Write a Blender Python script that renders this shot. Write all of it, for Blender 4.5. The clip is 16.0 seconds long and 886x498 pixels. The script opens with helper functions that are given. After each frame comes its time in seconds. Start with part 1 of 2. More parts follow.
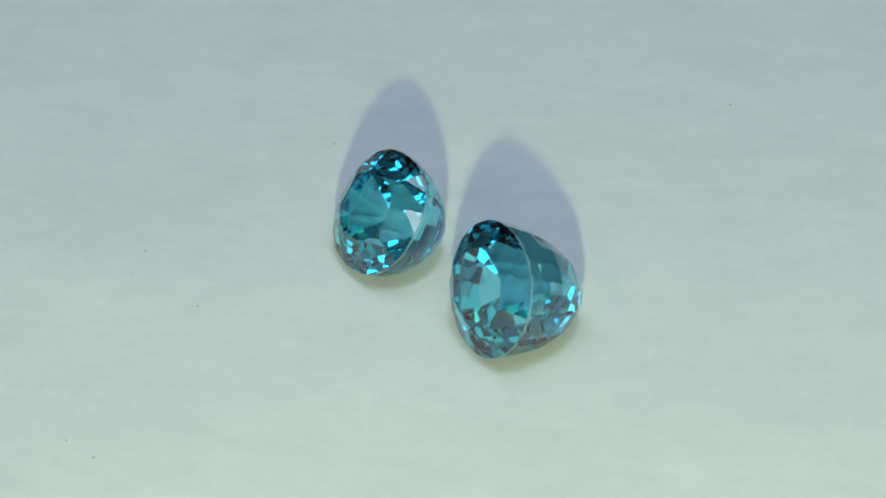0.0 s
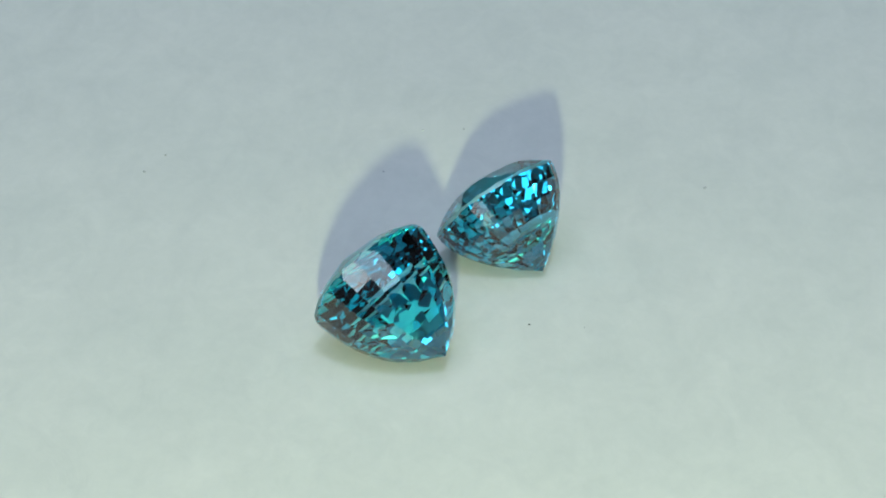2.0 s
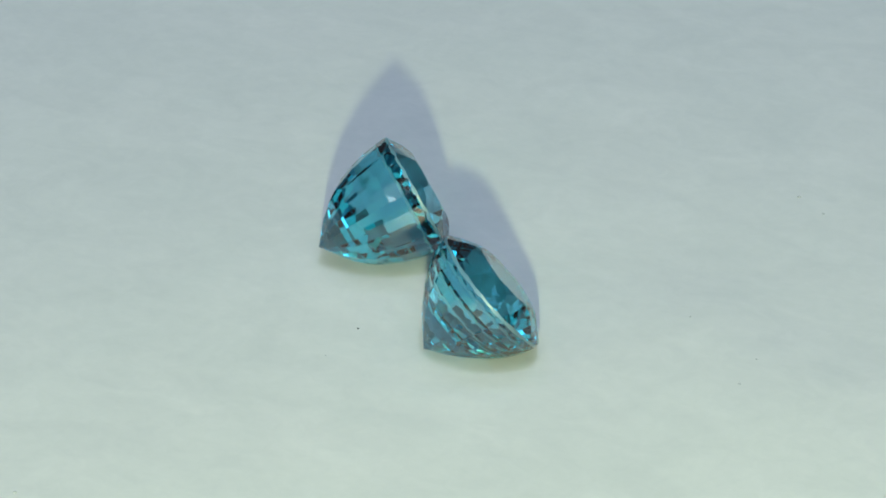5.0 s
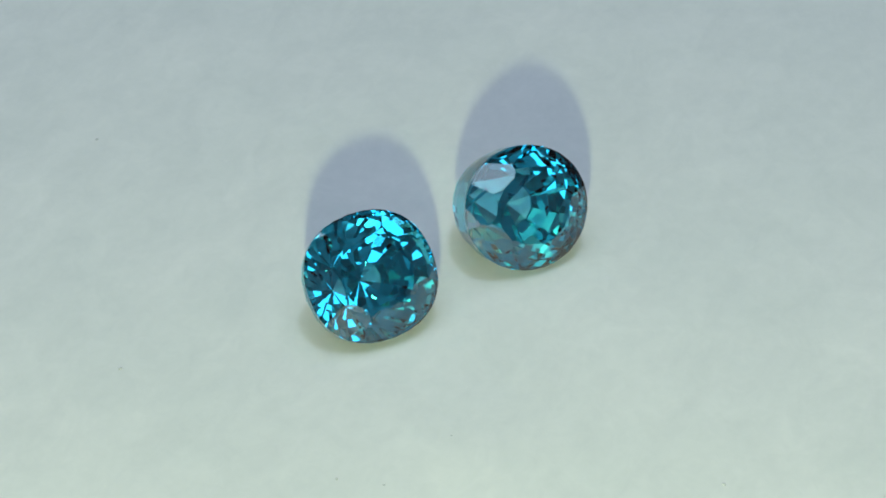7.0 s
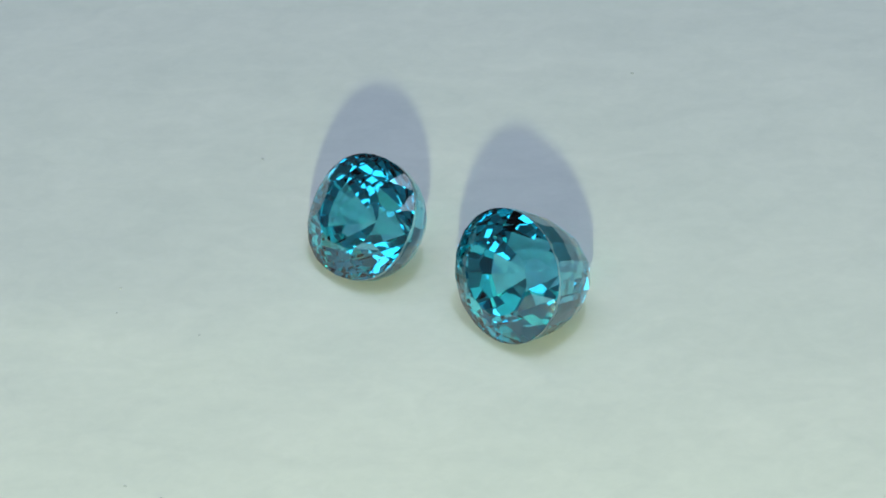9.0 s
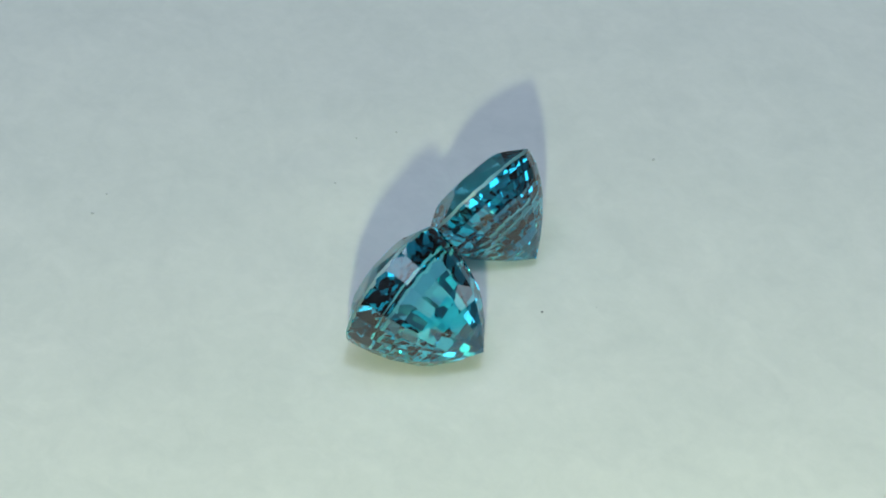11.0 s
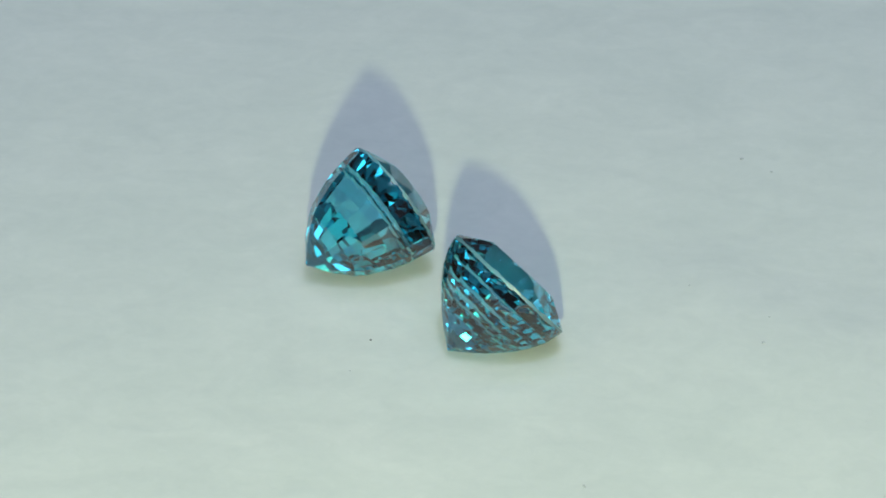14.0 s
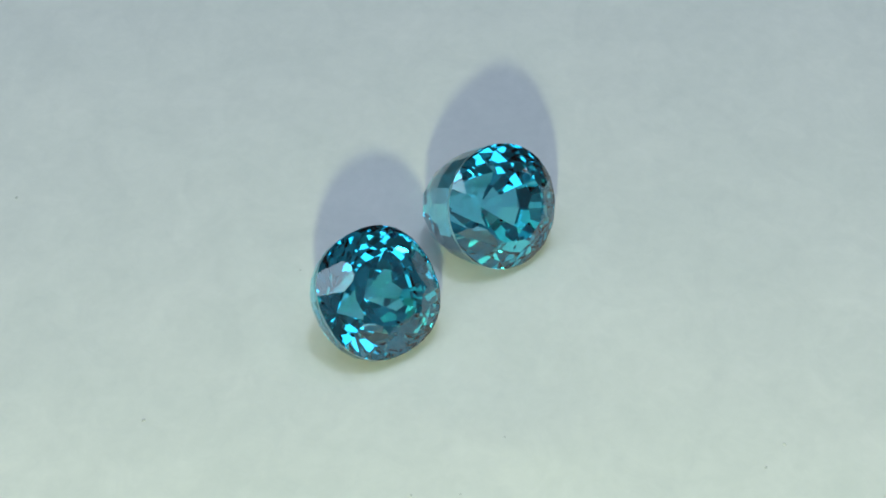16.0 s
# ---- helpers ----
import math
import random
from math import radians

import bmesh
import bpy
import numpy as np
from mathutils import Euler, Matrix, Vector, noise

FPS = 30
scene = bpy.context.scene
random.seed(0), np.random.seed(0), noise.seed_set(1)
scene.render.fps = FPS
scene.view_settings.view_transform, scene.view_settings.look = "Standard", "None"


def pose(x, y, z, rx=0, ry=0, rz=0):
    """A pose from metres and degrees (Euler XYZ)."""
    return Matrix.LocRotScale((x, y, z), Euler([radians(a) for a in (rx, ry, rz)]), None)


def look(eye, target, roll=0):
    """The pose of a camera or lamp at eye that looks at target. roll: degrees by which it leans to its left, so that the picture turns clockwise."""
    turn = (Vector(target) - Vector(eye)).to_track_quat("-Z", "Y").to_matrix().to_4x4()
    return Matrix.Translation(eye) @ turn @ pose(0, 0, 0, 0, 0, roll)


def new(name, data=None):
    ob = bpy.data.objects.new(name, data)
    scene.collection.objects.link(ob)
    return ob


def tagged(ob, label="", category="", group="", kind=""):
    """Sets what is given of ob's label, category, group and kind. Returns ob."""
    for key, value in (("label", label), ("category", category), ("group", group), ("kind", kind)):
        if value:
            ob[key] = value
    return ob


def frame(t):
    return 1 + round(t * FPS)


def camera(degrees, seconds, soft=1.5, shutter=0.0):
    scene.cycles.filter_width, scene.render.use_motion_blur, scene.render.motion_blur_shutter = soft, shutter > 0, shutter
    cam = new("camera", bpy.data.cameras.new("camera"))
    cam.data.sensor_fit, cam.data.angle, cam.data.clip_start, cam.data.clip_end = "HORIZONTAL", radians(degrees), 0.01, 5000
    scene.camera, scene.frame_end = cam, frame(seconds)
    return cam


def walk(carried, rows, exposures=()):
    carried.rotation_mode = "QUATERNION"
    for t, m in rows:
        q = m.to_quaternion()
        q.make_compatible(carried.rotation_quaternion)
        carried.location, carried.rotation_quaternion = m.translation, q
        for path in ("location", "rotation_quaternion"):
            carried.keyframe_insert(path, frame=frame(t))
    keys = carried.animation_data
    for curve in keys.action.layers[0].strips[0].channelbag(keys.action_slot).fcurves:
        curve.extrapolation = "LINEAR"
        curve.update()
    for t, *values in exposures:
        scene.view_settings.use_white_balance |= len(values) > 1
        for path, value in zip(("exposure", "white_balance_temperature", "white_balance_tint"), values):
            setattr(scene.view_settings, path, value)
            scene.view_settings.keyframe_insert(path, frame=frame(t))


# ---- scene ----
# Two faceted blue stones on a paper-covered turntable, seen through a close, narrow lens.
MM = 0.001
EYE = (0.0, -0.12484, 0.08315)
cam = camera(17.6, 16.0, soft=1.8)

# where the slightly unsteady camera points, in millimetres: seconds, x, y, z
AIMS = [
    (0.0, 0.10, 1.56, 2.39), (0.5, 0.23, 1.48, 2.26), (1.0, 0.36, 1.46, 2.24), (1.5, 0.27, 1.41, 2.15),
    (2.0, 0.22, 1.36, 2.08), (2.5, 0.09, 1.32, 2.02), (3.0, 0.02, 1.32, 2.01), (3.5, -0.07, 1.32, 2.02),
    (4.0, -0.10, 1.37, 2.09), (6.5, -0.19, 1.33, 2.04), (7.0, -0.25, 1.26, 1.93), (7.5, -0.05, 1.29, 1.96),
    (8.0, 0.12, 1.33, 2.03), (8.5, 0.20, 1.36, 2.08), (9.0, 0.18, 1.43, 2.18), (11.5, -0.01, 1.32, 2.02),
    (12.0, -0.09, 1.28, 1.96), (12.5, -0.14, 1.29, 1.98), (13.0, -0.02, 1.38, 2.10), (13.5, 0.16, 1.42, 2.18),
    (14.0, 0.00, 1.39, 2.13), (14.5, -0.11, 1.35, 2.07), (15.0, 0.01, 1.39, 2.12), (15.5, 0.15, 1.43, 2.18),
    (16.0, 0.28, 1.47, 2.25),
]
walk(cam, [(t, look(EYE, (x * MM, y * MM, z * MM), -1.83)) for t, x, y, z in AIMS],
     exposures=[(0.0, 0.0), (1.5, 0.01), (2.5, -0.01), (3.5, -0.055), (4.2, -0.03), (6.5, 0.02), (8.0, -0.015), (9.2, 0.01),
                (11.5, 0.0), (12.5, -0.015), (14.5, 0.0), (15.5, 0.03), (16.0, 0.03)])

# ---- light: two added bluish fill panels below the ceiling for the ambient, a compact lamp overhead, a ceiling lamp in the corner, two wall lamps, a small yellowish lamp low beside the lens ----
scene.view_settings.exposure = 0.0
world = bpy.data.worlds.new("world")
scene.world = world
world.use_nodes = True
world.node_tree.nodes["Background"].inputs["Color"].default_value = (0.5, 0.62, 0.8, 1)
world.node_tree.nodes["Background"].inputs["Strength"].default_value = 0.05


def area_lamp(name, shape, size, size_y, power, color, m):
    data = bpy.data.lights.new(name, "AREA")
    data.shape, data.size, data.size_y = shape, size, size_y
    data.energy, data.color = power, color
    ob = new(name, data)
    ob.matrix_world = m
    return ob


SPOT_POWER = 4.2
KEY_POWER = 0.160
# unseen panels added as soft bluish fill, the wide front one to brighten facets
for py, depth, power in ((-0.90, 0.75, 10.1), (0.20, 0.30, 4.25)):
    area_lamp("ambient_fill_panel", "RECTANGLE", 1.60, depth, power, (0.65, 0.824, 1.0), look((0.0, py, 1.63), (0.0, py + 0.001, 0.0)))
area_lamp("overhead_lamp", "DISK", 0.11, 0.11, SPOT_POWER, (0.64, 0.80, 1.0), look((0.14, -0.53, 1.56), (0, 0, 0)))
area_lamp("ceiling_lamp", "RECTANGLE", 0.60, 0.55, 3.4, (0.92, 0.97, 1.0), look((-1.20, -1.50, 1.56), (0, 0, 0)))
area_lamp("wall_lamp", "DISK", 0.26, 0.26, 0.20, (0.95, 0.97, 1.0), look((1.55, 0.42, 0.42), (0, 0, 0)))
area_lamp("wall_lamp", "DISK", 0.26, 0.26, 0.26, (0.95, 0.97, 1.0), look((-0.47, -1.55, 0.34), (0, 0, 0)))
area_lamp("lens_lamp", "DISK", 0.0055, 0.0055, KEY_POWER, (0.91, 1.03, 0.54), look((-0.004, -0.136, 0.0512), (0, 0, 0.003)))


# ---- materials ----
def material(name):
    m = bpy.data.materials.new(name)
    m.use_nodes = True
    t = m.node_tree
    return m, t, t.nodes["Principled BSDF"]


def node(t, kind, **values):
    n = t.nodes.new(kind)
    for key, value in values.items():
        n.inputs[key].default_value = value
    return n


def ramp(t, source, low, high, c0, c1):
    r = t.nodes.new("ShaderNodeValToRGB")
    r.color_ramp.elements[0].position, r.color_ramp.elements[1].position = low, high
    r.color_ramp.elements[0].color, r.color_ramp.elements[1].color = (*c0, 1), (*c1, 1)
    t.links.new(source, r.inputs[0])
    return r


def paper_material():
    m, t, b = material("matte_white_paper")
    co = t.nodes.new("ShaderNodeTexCoord")

    def layer(scale, detail, distortion, low, high, c0, c1, turn=0.0, squash=1.0):
        place = t.nodes.new("ShaderNodeMapping")
        place.inputs["Scale"].default_value = (scale, scale * squash, scale)
        place.inputs["Rotation"].default_value = (0, 0, turn)
        t.links.new(co.outputs["Object"], place.inputs["Vector"])
        n = node(t, "ShaderNodeTexNoise", Scale=1.0, Detail=detail, Roughness=0.62, Distortion=distortion)
        t.links.new(place.outputs[0], n.inputs["Vector"])
        return n, ramp(t, n.outputs[0], low, high, c0, c1)

    def times(first, second):
        mix = t.nodes.new("ShaderNodeMix")
        mix.data_type, mix.blend_type = "RGBA", "MULTIPLY"
        mix.inputs[0].default_value = 1.0
        t.links.new(first, mix.inputs[6])
        t.links.new(second, mix.inputs[7])
        return mix.outputs[2]

    # slow uneven whiteness, patches a few millimetres wide, and felted fibres
    _, tone = layer(110.0, 3.0, 0.4, 0.3, 0.7, (0.765, 0.772, 0.765), (0.81, 0.806, 0.798))
    patch, patches = layer(380.0, 5.0, 0.8, 0.34, 0.66, (0.94, 0.945, 0.95), (1, 1, 1), 0.9, 0.6)
    fibre, fibres = layer(1300.0, 4.0, 0.7, 0.28, 0.72, (0.955, 0.96, 0.96), (1, 1, 1), 0.4, 0.8)
    color = times(times(tone.outputs[0], patches.outputs[0]), fibres.outputs[0])
    t.links.new(color, b.inputs["Base Color"])
    swell = node(t, "ShaderNodeBump", Strength=0.4, Distance=0.00008)
    t.links.new(patch.outputs[0], swell.inputs["Height"])
    bump = node(t, "ShaderNodeBump", Strength=0.2, Distance=0.00003)
    t.links.new(fibre.outputs[0], bump.inputs["Height"])
    t.links.new(swell.outputs[0], bump.inputs["Normal"])
    t.links.new(bump.outputs[0], b.inputs["Normal"])
    b.inputs["Roughness"].default_value = 0.6
    b.inputs["Specular IOR Level"].default_value = 0.3
    return m


def plain_material(name, color, rough, scale, spread=0.12):
    m, t, b = material(name)
    co = t.nodes.new("ShaderNodeTexCoord")
    n = node(t, "ShaderNodeTexNoise", Scale=scale, Detail=5.0, Roughness=0.6)
    t.links.new(co.outputs["Object"], n.inputs["Vector"])
    r = ramp(t, n.outputs[0], 0.3, 0.7, [c * (1 - spread) for c in color], [min(1, c * (1 + spread)) for c in color])
    t.links.new(r.outputs[0], b.inputs["Base Color"])
    bump = node(t, "ShaderNodeBump", Strength=0.15, Distance=0.1 / scale)
    t.links.new(n.outputs[0], bump.inputs["Height"])
    t.links.new(bump.outputs[0], b.inputs["Normal"])
    b.inputs["Roughness"].default_value = rough
    return m


def stone_material(name, through_tint, inner_tint, ior, rough=0.0, frost=0.0):
    """Clear blue crystal: pale straight through, deeper blue with every total inner reflection, uncoloured shine outside."""
    m, t, b = material(name)
    t.nodes.remove(b)
    bent = t.nodes.new("ShaderNodeBsdfRefraction")
    bent.inputs["Color"].default_value = (*through_tint, 1)
    bent.inputs["IOR"].default_value = ior
    bent.inputs["Roughness"].default_value = rough
    shine = t.nodes.new("ShaderNodeFresnel")
    shine.inputs["IOR"].default_value = ior
    gloss = t.nodes.new("ShaderNodeBsdfAnisotropic")
    gloss.inputs["Roughness"].default_value = rough
    tint = ramp(t, shine.outputs[0], 0.6, 0.85, (1, 1, 1), inner_tint)
    t.links.new(tint.outputs[0], gloss.inputs["Color"])
    mix = t.nodes.new("ShaderNodeMixShader")
    t.links.new(shine.outputs[0], mix.inputs[0])
    t.links.new(bent.outputs[0], mix.inputs[1])
    t.links.new(gloss.outputs[0], mix.inputs[2])
    if frost:
        matte = t.nodes.new("ShaderNodeBsdfDiffuse")
        matte.inputs["Color"].default_value = (0.55, 0.78, 0.80, 1)
        frosted = t.nodes.new("ShaderNodeMixShader")
        frosted.inputs[0].default_value = frost
        t.links.new(mix.outputs[0], frosted.inputs[1])
        t.links.new(matte.outputs[0], frosted.inputs[2])
        mix = frosted
    t.links.new(mix.outputs[0], t.nodes["Material Output"].inputs["Surface"])
    return m


PAPER = paper_material()
WALL_PAINT = plain_material("grey_wall_paint", (0.40, 0.41, 0.43), 0.8, 6.0)
CEILING_PAINT = plain_material("white_ceiling_paint", (0.75, 0.75, 0.73), 0.85, 5.0, 0.04)
DESK_WOOD = plain_material("brown_desk_wood", (0.22, 0.15, 0.10), 0.5, 14.0, 0.3)
PLATTER_PLASTIC = plain_material("white_platter_plastic", (0.72, 0.72, 0.70), 0.4, 40.0, 0.03)
DUST = plain_material("dark_grey_dust", (0.055, 0.06, 0.065), 0.9, 9000.0, 0.4)
DUST_PALE = plain_material("grey_dust", (0.55, 0.56, 0.57), 0.9, 9000.0, 0.3)
ZIRCON = 1.94
STONE = stone_material("blue_zircon", (0.43, 0.87, 0.945), (0.43, 0.915, 0.975), ZIRCON)
GROUND_STONE = stone_material("ground_girdle_of_blue_zircon", (0.62, 0.94, 0.98), (0.5, 0.95, 1.0), ZIRCON, 0.4, 0.12)


# ---- mesh helpers ----
def mesh_of(name, verts, faces, mat):
    me = bpy.data.meshes.new(name)
    me.from_pydata([tuple(v) for v in verts], [], [tuple(f) for f in faces])
    me.materials.append(mat)
    me.update()
    return me


def part(name, me, parent, label=""):
    ob = new(name, me)
    ob.parent = parent
    return tagged(ob, label)


def box_mesh(name, x0, y0, z0, x1, y1, z1, mat):
    v = [(x, y, z) for x in (x0, x1) for y in (y0, y1) for z in (z0, z1)]
    f = [(0, 1, 3, 2), (4, 6, 7, 5), (0, 4, 5, 1), (2, 3, 7, 6), (0, 2, 6, 4), (1, 5, 7, 3)]
    return mesh_of(name, v, f, mat)


# ---- the closed room ----
DESK = -0.016
FLOOR = DESK - 0.75
for name, box, mat in (
    ("floor", (-1.6, -1.6, FLOOR - 0.1, 1.6, 1.6, FLOOR), DESK_WOOD),
    ("wall_north", (-1.6, 1.6, FLOOR, 1.6, 1.7, 1.65), WALL_PAINT),
    ("wall_south", (-1.6, -1.7, FLOOR, 1.6, -1.6, 1.65), WALL_PAINT),
    ("wall_east", (1.6, -1.7, FLOOR, 1.7, 1.7, 1.65), WALL_PAINT),
    ("wall_west", (-1.7, -1.7, FLOOR, -1.6, 1.7, 1.65), WALL_PAINT),
    ("ceiling", (-1.7, -1.7, 1.65, 1.7, 1.7, 1.75), CEILING_PAINT),
):
    tagged(new(name, box_mesh(name, *box, mat)), "plain " + name.split("_")[0] + " that closes the room", name.split("_")[0], kind="structure")


def cylinder(name, r, z0, z1, mat, seg=128, bevel=0.001):
    bm = bmesh.new()
    rings = []
    for rad, z in ((r - bevel, z0), (r, z0 + bevel), (r, z1 - bevel), (r - bevel, z1)):
        rings.append([bm.verts.new((rad * math.cos(2 * math.pi * i / seg), rad * math.sin(2 * math.pi * i / seg), z)) for i in range(seg)])
    for a, b in zip(rings, rings[1:]):
        for i in range(seg):
            bm.faces.new((a[i], a[(i + 1) % seg], b[(i + 1) % seg], b[i]))
    bm.faces.new(rings[0][::-1])
    bm.faces.new(rings[-1])
    me = bpy.data.meshes.new(name)
    bm.to_mesh(me)
    bm.free()
    me.materials.append(mat)
    return me


desk = tagged(new("desk"), "plain brown wooden desk under the turntable", "desk")
desk.location = (0, 0, FLOOR)
part("desktop", box_mesh("desktop", -0.6, -0.4, 0.72, 0.6, 0.4, 0.75, DESK_WOOD), desk)
leg = box_mesh("leg", -0.03, -0.03, 0, 0.03, 0.03, 0.72, DESK_WOOD)
for x in (-0.55, 0.55):
    for y in (-0.35, 0.35):
        part("leg", leg, desk).location = (x, y, 0)

turntable = tagged(new("turntable"), "low round white plastic turntable under the paper", "turntable")
turntable.location = (0, 0, DESK)
part("platter", cylinder("platter", 0.10, 0.006, 0.0157, PLATTER_PLASTIC), turntable)
part("foot", cylinder("foot", 0.07, 0.0, 0.006, PLATTER_PLASTIC), turntable)


# ---- the paper: nearly flat, with a faint ridge and slow waves ----
def paper_height(x, y):
    """Height in mm above the paper's general level, x and y in mm."""
    # crease from (-5.2, 8.2) to (1.2, 21): level on the inner side, falling off outwards, fading at both ends
    ax, ay, bx, by = -5.2, 8.2, 1.2, 21.0
    dx, dy = bx - ax, by - ay
    n = math.hypot(dx, dy)
    along = ((x - ax) * dx + (y - ay) * dy) / (n * n)
    side = ((x - ax) * dy - (y - ay) * dx) / n
    side += 0.5 * math.sin(along * 7.0) + 0.25 * math.sin(along * 19.0)
    fade = max(0.0, min(1, along * 3.0, (1.5 - along) * 2.0))
    h = 0.19 * fade * math.exp(-(side / (8.0 if side > 0 else 3.4)) ** 2)
    far = min(1.0, max(0.0, (math.hypot(x, y) - 9) / 8))
    h += 0.05 * far * noise.noise(Vector((x / 11.0, y / 11.0, 3.1)))
    h += 0.008 * far * noise.noise(Vector((x / 2.2, y / 2.2, 7.7)))
    return h


def paper_sheet():
    half, step = 70.0, 0.5
    n = int(2 * half / step) + 1
    verts, faces = [], []
    for j in range(n):
        for i in range(n):
            x, y = -half + i * step, -half + j * step
            verts.append((x * MM, y * MM, paper_height(x, y) * MM))
    for j in range(n - 1):
        for i in range(n - 1):
            a = j * n + i
            faces.append((a, a + 1, a + n + 1, a + n))
    rim = [i for i in range(n)] + [j * n + n - 1 for j in range(1, n)] + [(n - 1) * n + i for i in range(n - 2, -1, -1)] + [j * n for j in range(n - 2, 0, -1)]
    k = len(verts)
    for r in rim:
        verts.append((verts[r][0], verts[r][1], -0.0003))
    for i in range(len(rim)):
        j = (i + 1) % len(rim)
        faces.append((rim[j], rim[i], k + i, k + j))
    faces.append([k + i for i in range(len(rim))][::-1])
    me = mesh_of("paper", verts, faces, PAPER)
    me.polygons.foreach_set("use_smooth", [True] * len(me.polygons))
    return me


paper = tagged(new("paper_sheet", paper_sheet()), "matte white square paper sheet, slightly wavy, on the turntable", "paper")


# ---- the stones: convex solids, cut facet by facet ----
def outline_reach(a, b, n, phi):
    """How far a cushion outline of half-widths a, b and power n reaches in the direction phi."""
    best = 0.0
    for i in range(720):
        p = 2 * math.pi * i / 720
        c, s = math.cos(p), math.sin(p)
        r = (abs(c) ** n + abs(s) ** n) ** (-1 / n)
        best = max(best, a * r * c * math.cos(phi) + b * r * s * math.sin(phi))
    return best


def clip(poly, nrm, reach):
    """The part of a convex polygon on the inner side of a plane."""
    res = []
    for p, r in zip(poly, poly[1:] + poly[:1]):
        dp, dr = p.dot(nrm) - reach, r.dot(nrm) - reach
        if dp <= 0:
            res.append(p)
        if (dp < 0 < dr) or (dr < 0 < dp):
            res.append(p.lerp(r, dp / (dp - dr)))
    return res


def solid_from(planes):
    """The convex solid inside all planes (kind, normal, reach), as a welded bmesh with each facet's kind."""
    bm = bmesh.new()
    layer = bm.faces.layers.int.new("facet")
    for i, (kind, nrm, reach) in enumerate(planes):
        u = nrm.orthogonal().normalized()
        v = nrm.cross(u)
        c = nrm * reach
        poly = [c + (u * x + v * y) * 20 for x, y in ((-1, -1), (1, -1), (1, 1), (-1, 1))]
        for k, (_, other, far) in enumerate(planes):
            if k != i and poly:
                poly = clip(poly, other, far)
        if len(poly) > 2:
            bm.faces.new([bm.verts.new(p) for p in poly])[layer] = kind
    bmesh.ops.remove_doubles(bm, verts=bm.verts[:], dist=0.004)
    return bm, layer


def stone_parts(a, b, n, crown, table, depth, straight, q, rows, columns, girdle, seed):
    """Facets of a hand-cut mixed-cut stone in mm, girdle at z = 0, table up: four meshes. No two facets lie quite alike."""
    rnd = random.Random(seed)
    planes = [(3, Vector((0, 0, 1)), crown)]

    def facet(kind, normal, point):
        off = (0.005, 0.0, 0.009, 0.0)[kind]
        nrm = (Vector(normal).normalized() + Vector([rnd.uniform(-off, off) for _ in range(3)])).normalized()
        planes.append((kind, nrm, nrm.dot(Vector(point)) + rnd.uniform(-off, 0.3 * off)))

    def crown_facet(p, rho, z, slope):
        h = outline_reach(a, b, n, p)
        s, c = math.sin(slope), math.cos(slope)
        facet(2, (s * math.cos(p), s * math.sin(p), c), (h * rho * math.cos(p), h * rho * math.sin(p), z))

    for i in range(40):
        p = 2 * math.pi * (i + 0.5) / 40
        h = outline_reach(a, b, n, p) * 0.998
        facet(1, (math.cos(p), math.sin(p), 0), (h * math.cos(p), h * math.sin(p), 0))
        facet(0, (math.cos(p), math.sin(p), -0.10), (h * math.cos(p), h * math.sin(p), -0.04))
    main = math.atan2(crown - girdle, (1 - table) * (a + b) / 2)
    for i in range(8):
        crown_facet(2 * math.pi * i / 8, 1.0, girdle, main)
    for i in range(16):
        crown_facet(2 * math.pi * (i + 0.5) / 16, 1.0, girdle * 0.8, main + radians(6))
    for i in range(8):
        crown_facet(2 * math.pi * (i + 0.5) / 8, table * 1.01, crown, main - radians(13))
    for s in rows:
        count = columns if s < 0.6 else columns // 2
        for i in range(count):
            p = 2 * math.pi * (i + 0.5) / count
            h = outline_reach(a, b, n, p) * 0.994
            rho, z = h * (1 - straight * s - (1 - straight) * s ** q), -depth * s
            slope = -h * (straight + (1 - straight) * q * s ** (q - 1))
            facet(0, (depth * math.cos(p), depth * math.sin(p), slope), (rho * math.cos(p), rho * math.sin(p), z))
    bm, layer = solid_from(planes)
    made = []
    for kind, name in enumerate(("pavilion", "girdle", "crown", "table_facet")):
        index, verts, polys = {}, [], []
        for f in bm.faces:
            if f[layer] != kind:
                continue
            loop = []
            for v in f.verts:
                if v not in index:
                    index[v] = len(verts)
                    verts.append(v.co * MM)
                loop.append(index[v])
            polys.append(loop)
        made.append((name, mesh_of(name, verts, polys, GROUND_STONE if kind == 1 else STONE)))
    corners = [v.co * MM for v in bm.verts]
    bm.free()
    return made, corners


def tilt(x, y, z, azimuth, rise, spin):
    """A stone's pose in mm and degrees: its axis points up by rise over the azimuth."""
    az, el = radians(azimuth), radians(rise)
    axis = Vector((math.cos(el) * math.cos(az), math.cos(el) * math.sin(az), math.sin(el)))
    e1 = Vector((-math.sin(az), math.cos(az), 0))
    e2 = axis.cross(e1)
    m = Matrix((e1, e2, axis)).transposed().to_4x4()
    return Matrix.Translation((x * MM, y * MM, z * MM)) @ m @ Matrix.Rotation(radians(spin), 4, "Z")


def gemstone(label, m, **shape):
    meshes, corners = stone_parts(**shape)
    low = min((m @ c).z for c in corners)
    m = Matrix.Translation((0, 0, -low + 0.00001)) @ m
    ob = tagged(new("gemstone"), label, "gemstone", "pair of blue stones")
    ob.matrix_world = m
    for name, me in meshes:
        part(name, me, ob)
    return ob, m


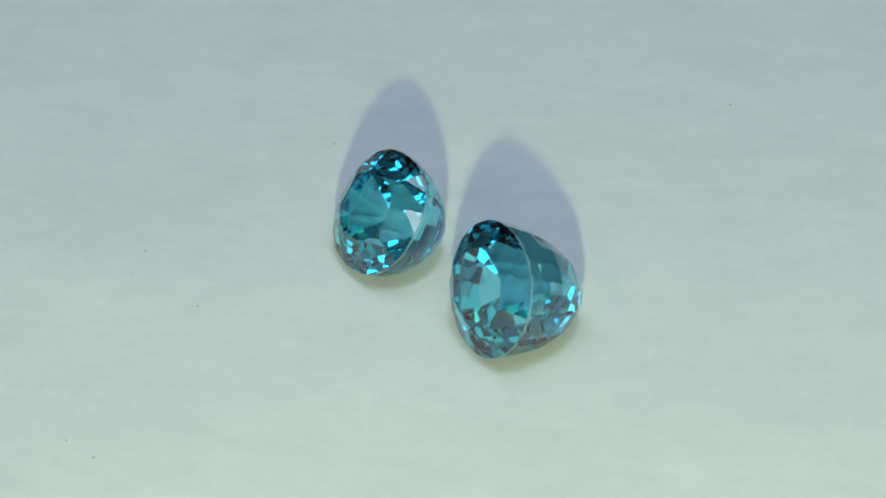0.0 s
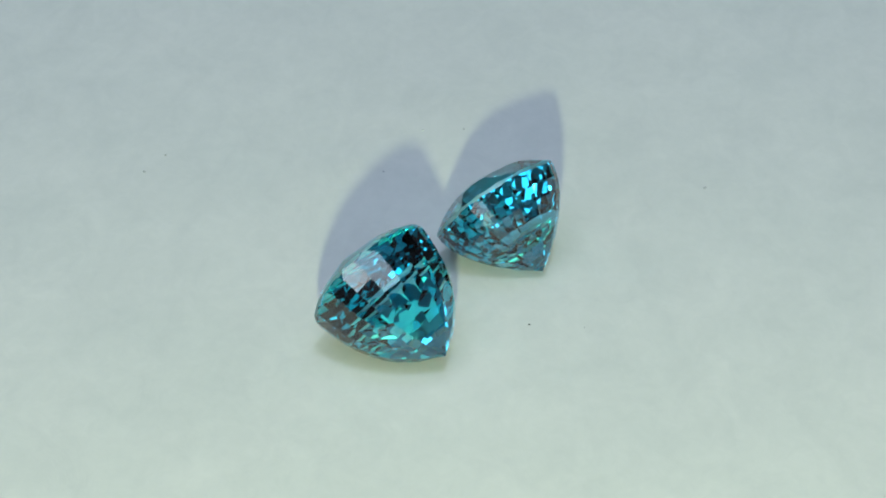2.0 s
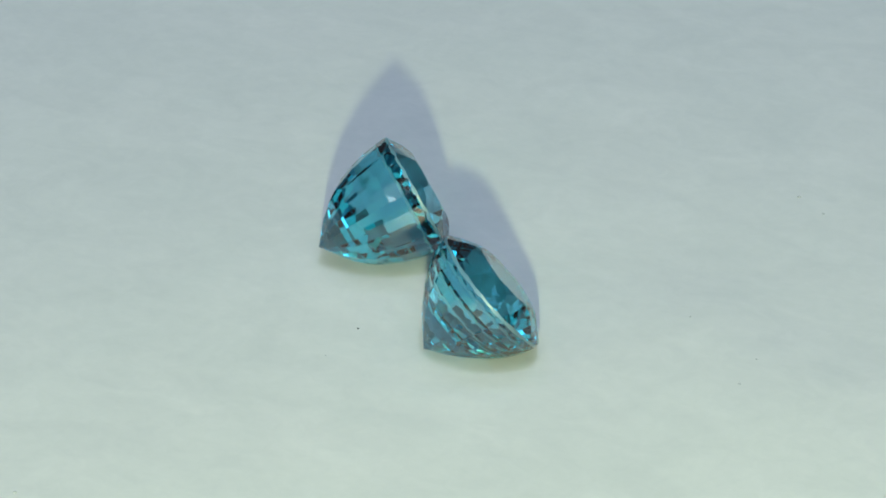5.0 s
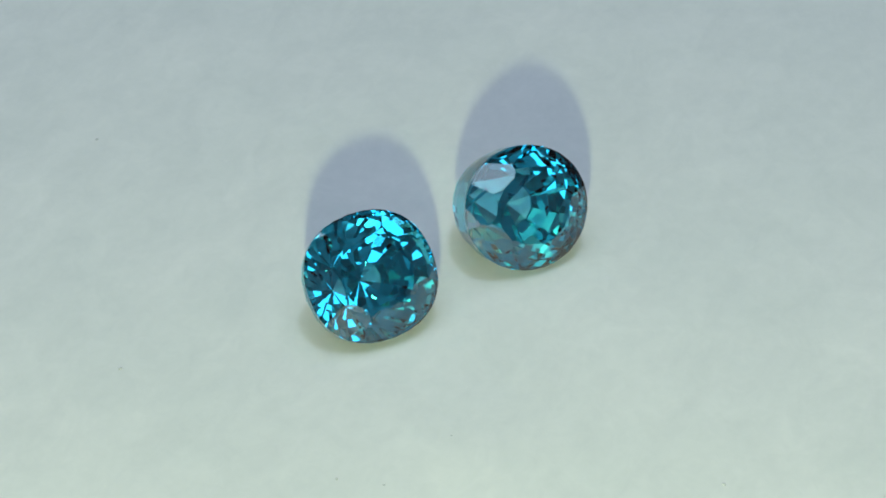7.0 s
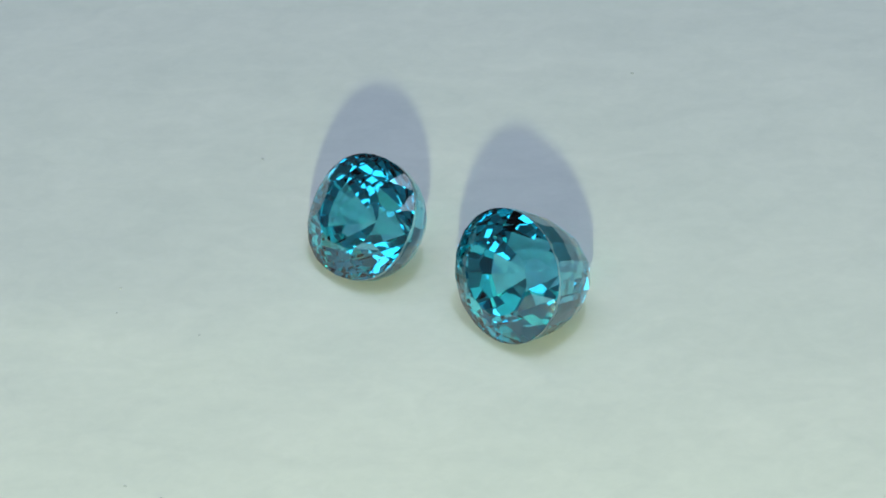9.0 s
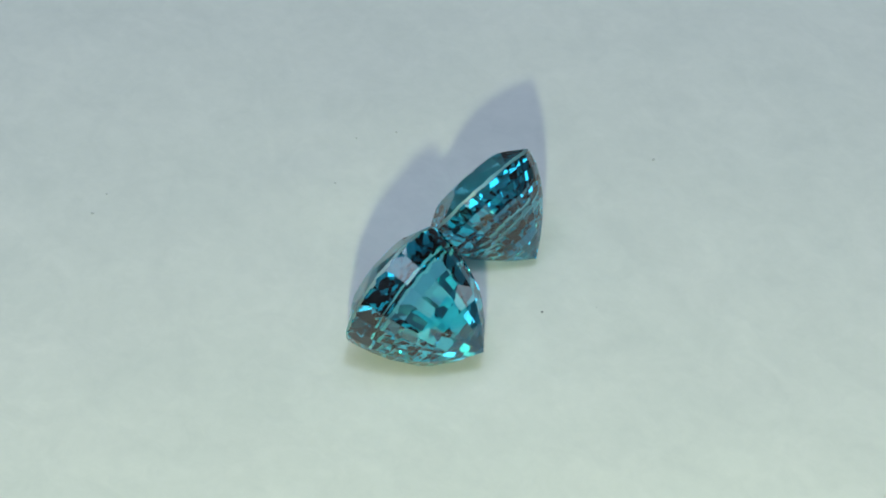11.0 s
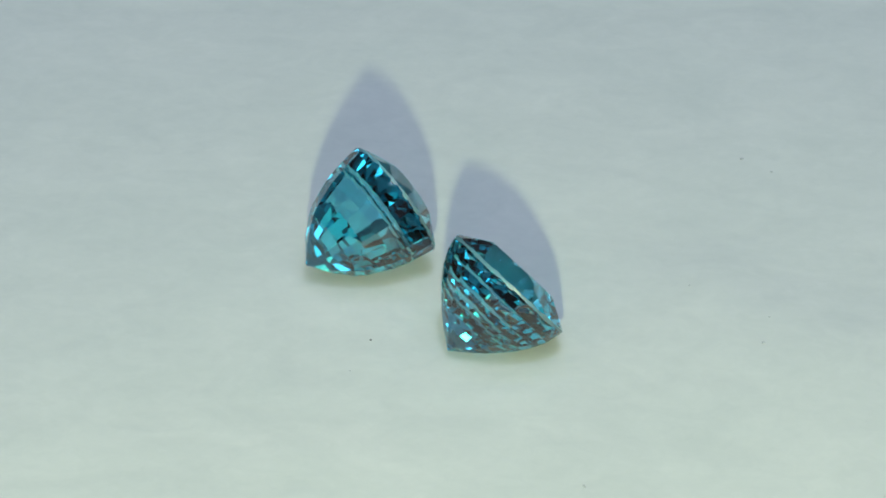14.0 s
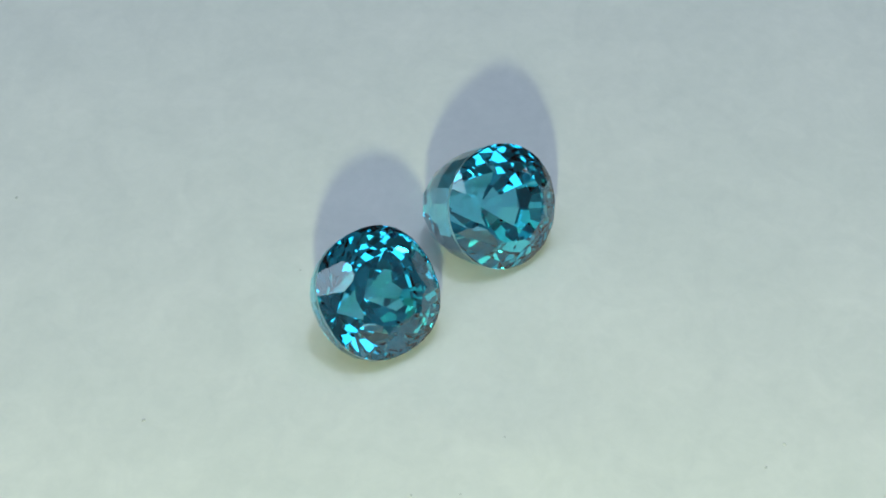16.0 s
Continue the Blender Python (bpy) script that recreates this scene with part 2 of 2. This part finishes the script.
STONES = [
    gemstone("teal blue cushion-cut gemstone lying tilted on white paper", tilt(3.223, 3.932, 3.309, 129.3, 37.5, 93.4),
             a=3.326, b=3.575, n=2.28, crown=1.09, table=0.54, depth=4.515, straight=0.10, q=1.85,
             rows=(0.10, 0.26, 0.42, 0.58, 0.75, 0.92), columns=24, girdle=0.16, seed=4),
    gemstone("deeper teal blue oval gemstone with a rounded faceted back, on paper", tilt(-3.526, -3.333, 3.465, 130.6, 22.5, 73.4),
             a=3.307, b=3.634, n=2.05, crown=0.95, table=0.575, depth=5.75, straight=0.25, q=3.0,
             rows=(0.13, 0.30, 0.46, 0.62, 0.77, 0.92), columns=22, girdle=0.16, seed=9),
]


# ---- dust on the paper ----
def dust_speck(x, y, length, width, turn, mat, seed):
    rnd = random.Random(seed)
    bm = bmesh.new()
    bmesh.ops.create_icosphere(bm, subdivisions=2, radius=1.0)
    for v in bm.verts:
        k = 0.7 + 0.5 * rnd.random()
        v.co = Vector((v.co.x * length * k / 2, v.co.y * width * k / 2, v.co.z * width * 0.3 * k)) * MM
    low = min(v.co.z for v in bm.verts)
    me = bpy.data.meshes.new("dust_speck")
    bm.to_mesh(me)
    bm.free()
    me.materials.append(mat)
    ob = tagged(new("dust_speck", me), "tiny grey dust speck lying on the white paper", "dust", "dust specks on the paper")
    m = pose(x * MM, y * MM, paper_height(x, y) * MM - low - 0.000005, 0, 0, turn)
    ob.matrix_world = m
    return ob, m


SPECKS = [dust_speck(*row, seed) for seed, row in enumerate((
    (4.44, -3.05, 0.13, 0.11, 20, DUST), (7.25, -3.55, 0.10, 0.08, 70, DUST_PALE),
    (15.1, 9.45, 0.26, 0.15, 30, DUST_PALE), (-0.18, 16.95, 0.13, 0.12, 10, DUST_PALE),
    (2.15, 16.85, 0.16, 0.14, 80, DUST_PALE), (-16.05, 14.1, 0.24, 0.15, 120, DUST_PALE),
    (-14.9, 15.85, 0.20, 0.14, 50, DUST_PALE), (23.05, -12.4, 0.26, 0.17, 60, DUST_PALE),
    (-2.58, 12.58, 0.14, 0.12, 140, DUST_PALE),
))]

# ---- the turning: seconds and degrees, clockwise as seen from above ----
TURNS = [
    (0.0, -77.5), (0.5, -58.2), (1.0, -39.0), (1.5, -20.4), (2.0, -1.7), (2.5, 17.5), (3.0, 36.9), (3.5, 56.6), (4.0, 76.1),
    (4.5, 95.4), (5.0, 114.7), (5.5, 134.0), (6.0, 153.3), (6.5, 172.6), (7.0, 192.1), (7.5, 211.7), (8.0, 230.8),
    (8.5, 249.6), (9.0, 268.4), (9.5, 287.3), (10.0, 306.3), (10.5, 325.4), (11.0, 344.6), (11.5, 363.8), (12.0, 383.3),
    (12.5, 402.8), (13.0, 422.5), (13.5, 441.9), (14.0, 461.2), (14.5, 480.6), (15.0, 500.1), (15.5, 519.3), (16.0, 538.3),
]


def motions():
    moving = [(paper, Matrix.Identity(4)), (turntable, Matrix.Translation((0, 0, DESK)))] + STONES + SPECKS
    for ob, m in moving:
        walk(ob, [(t, Matrix.Rotation(radians(-a), 4, "Z") @ m) for t, a in TURNS])


motions()
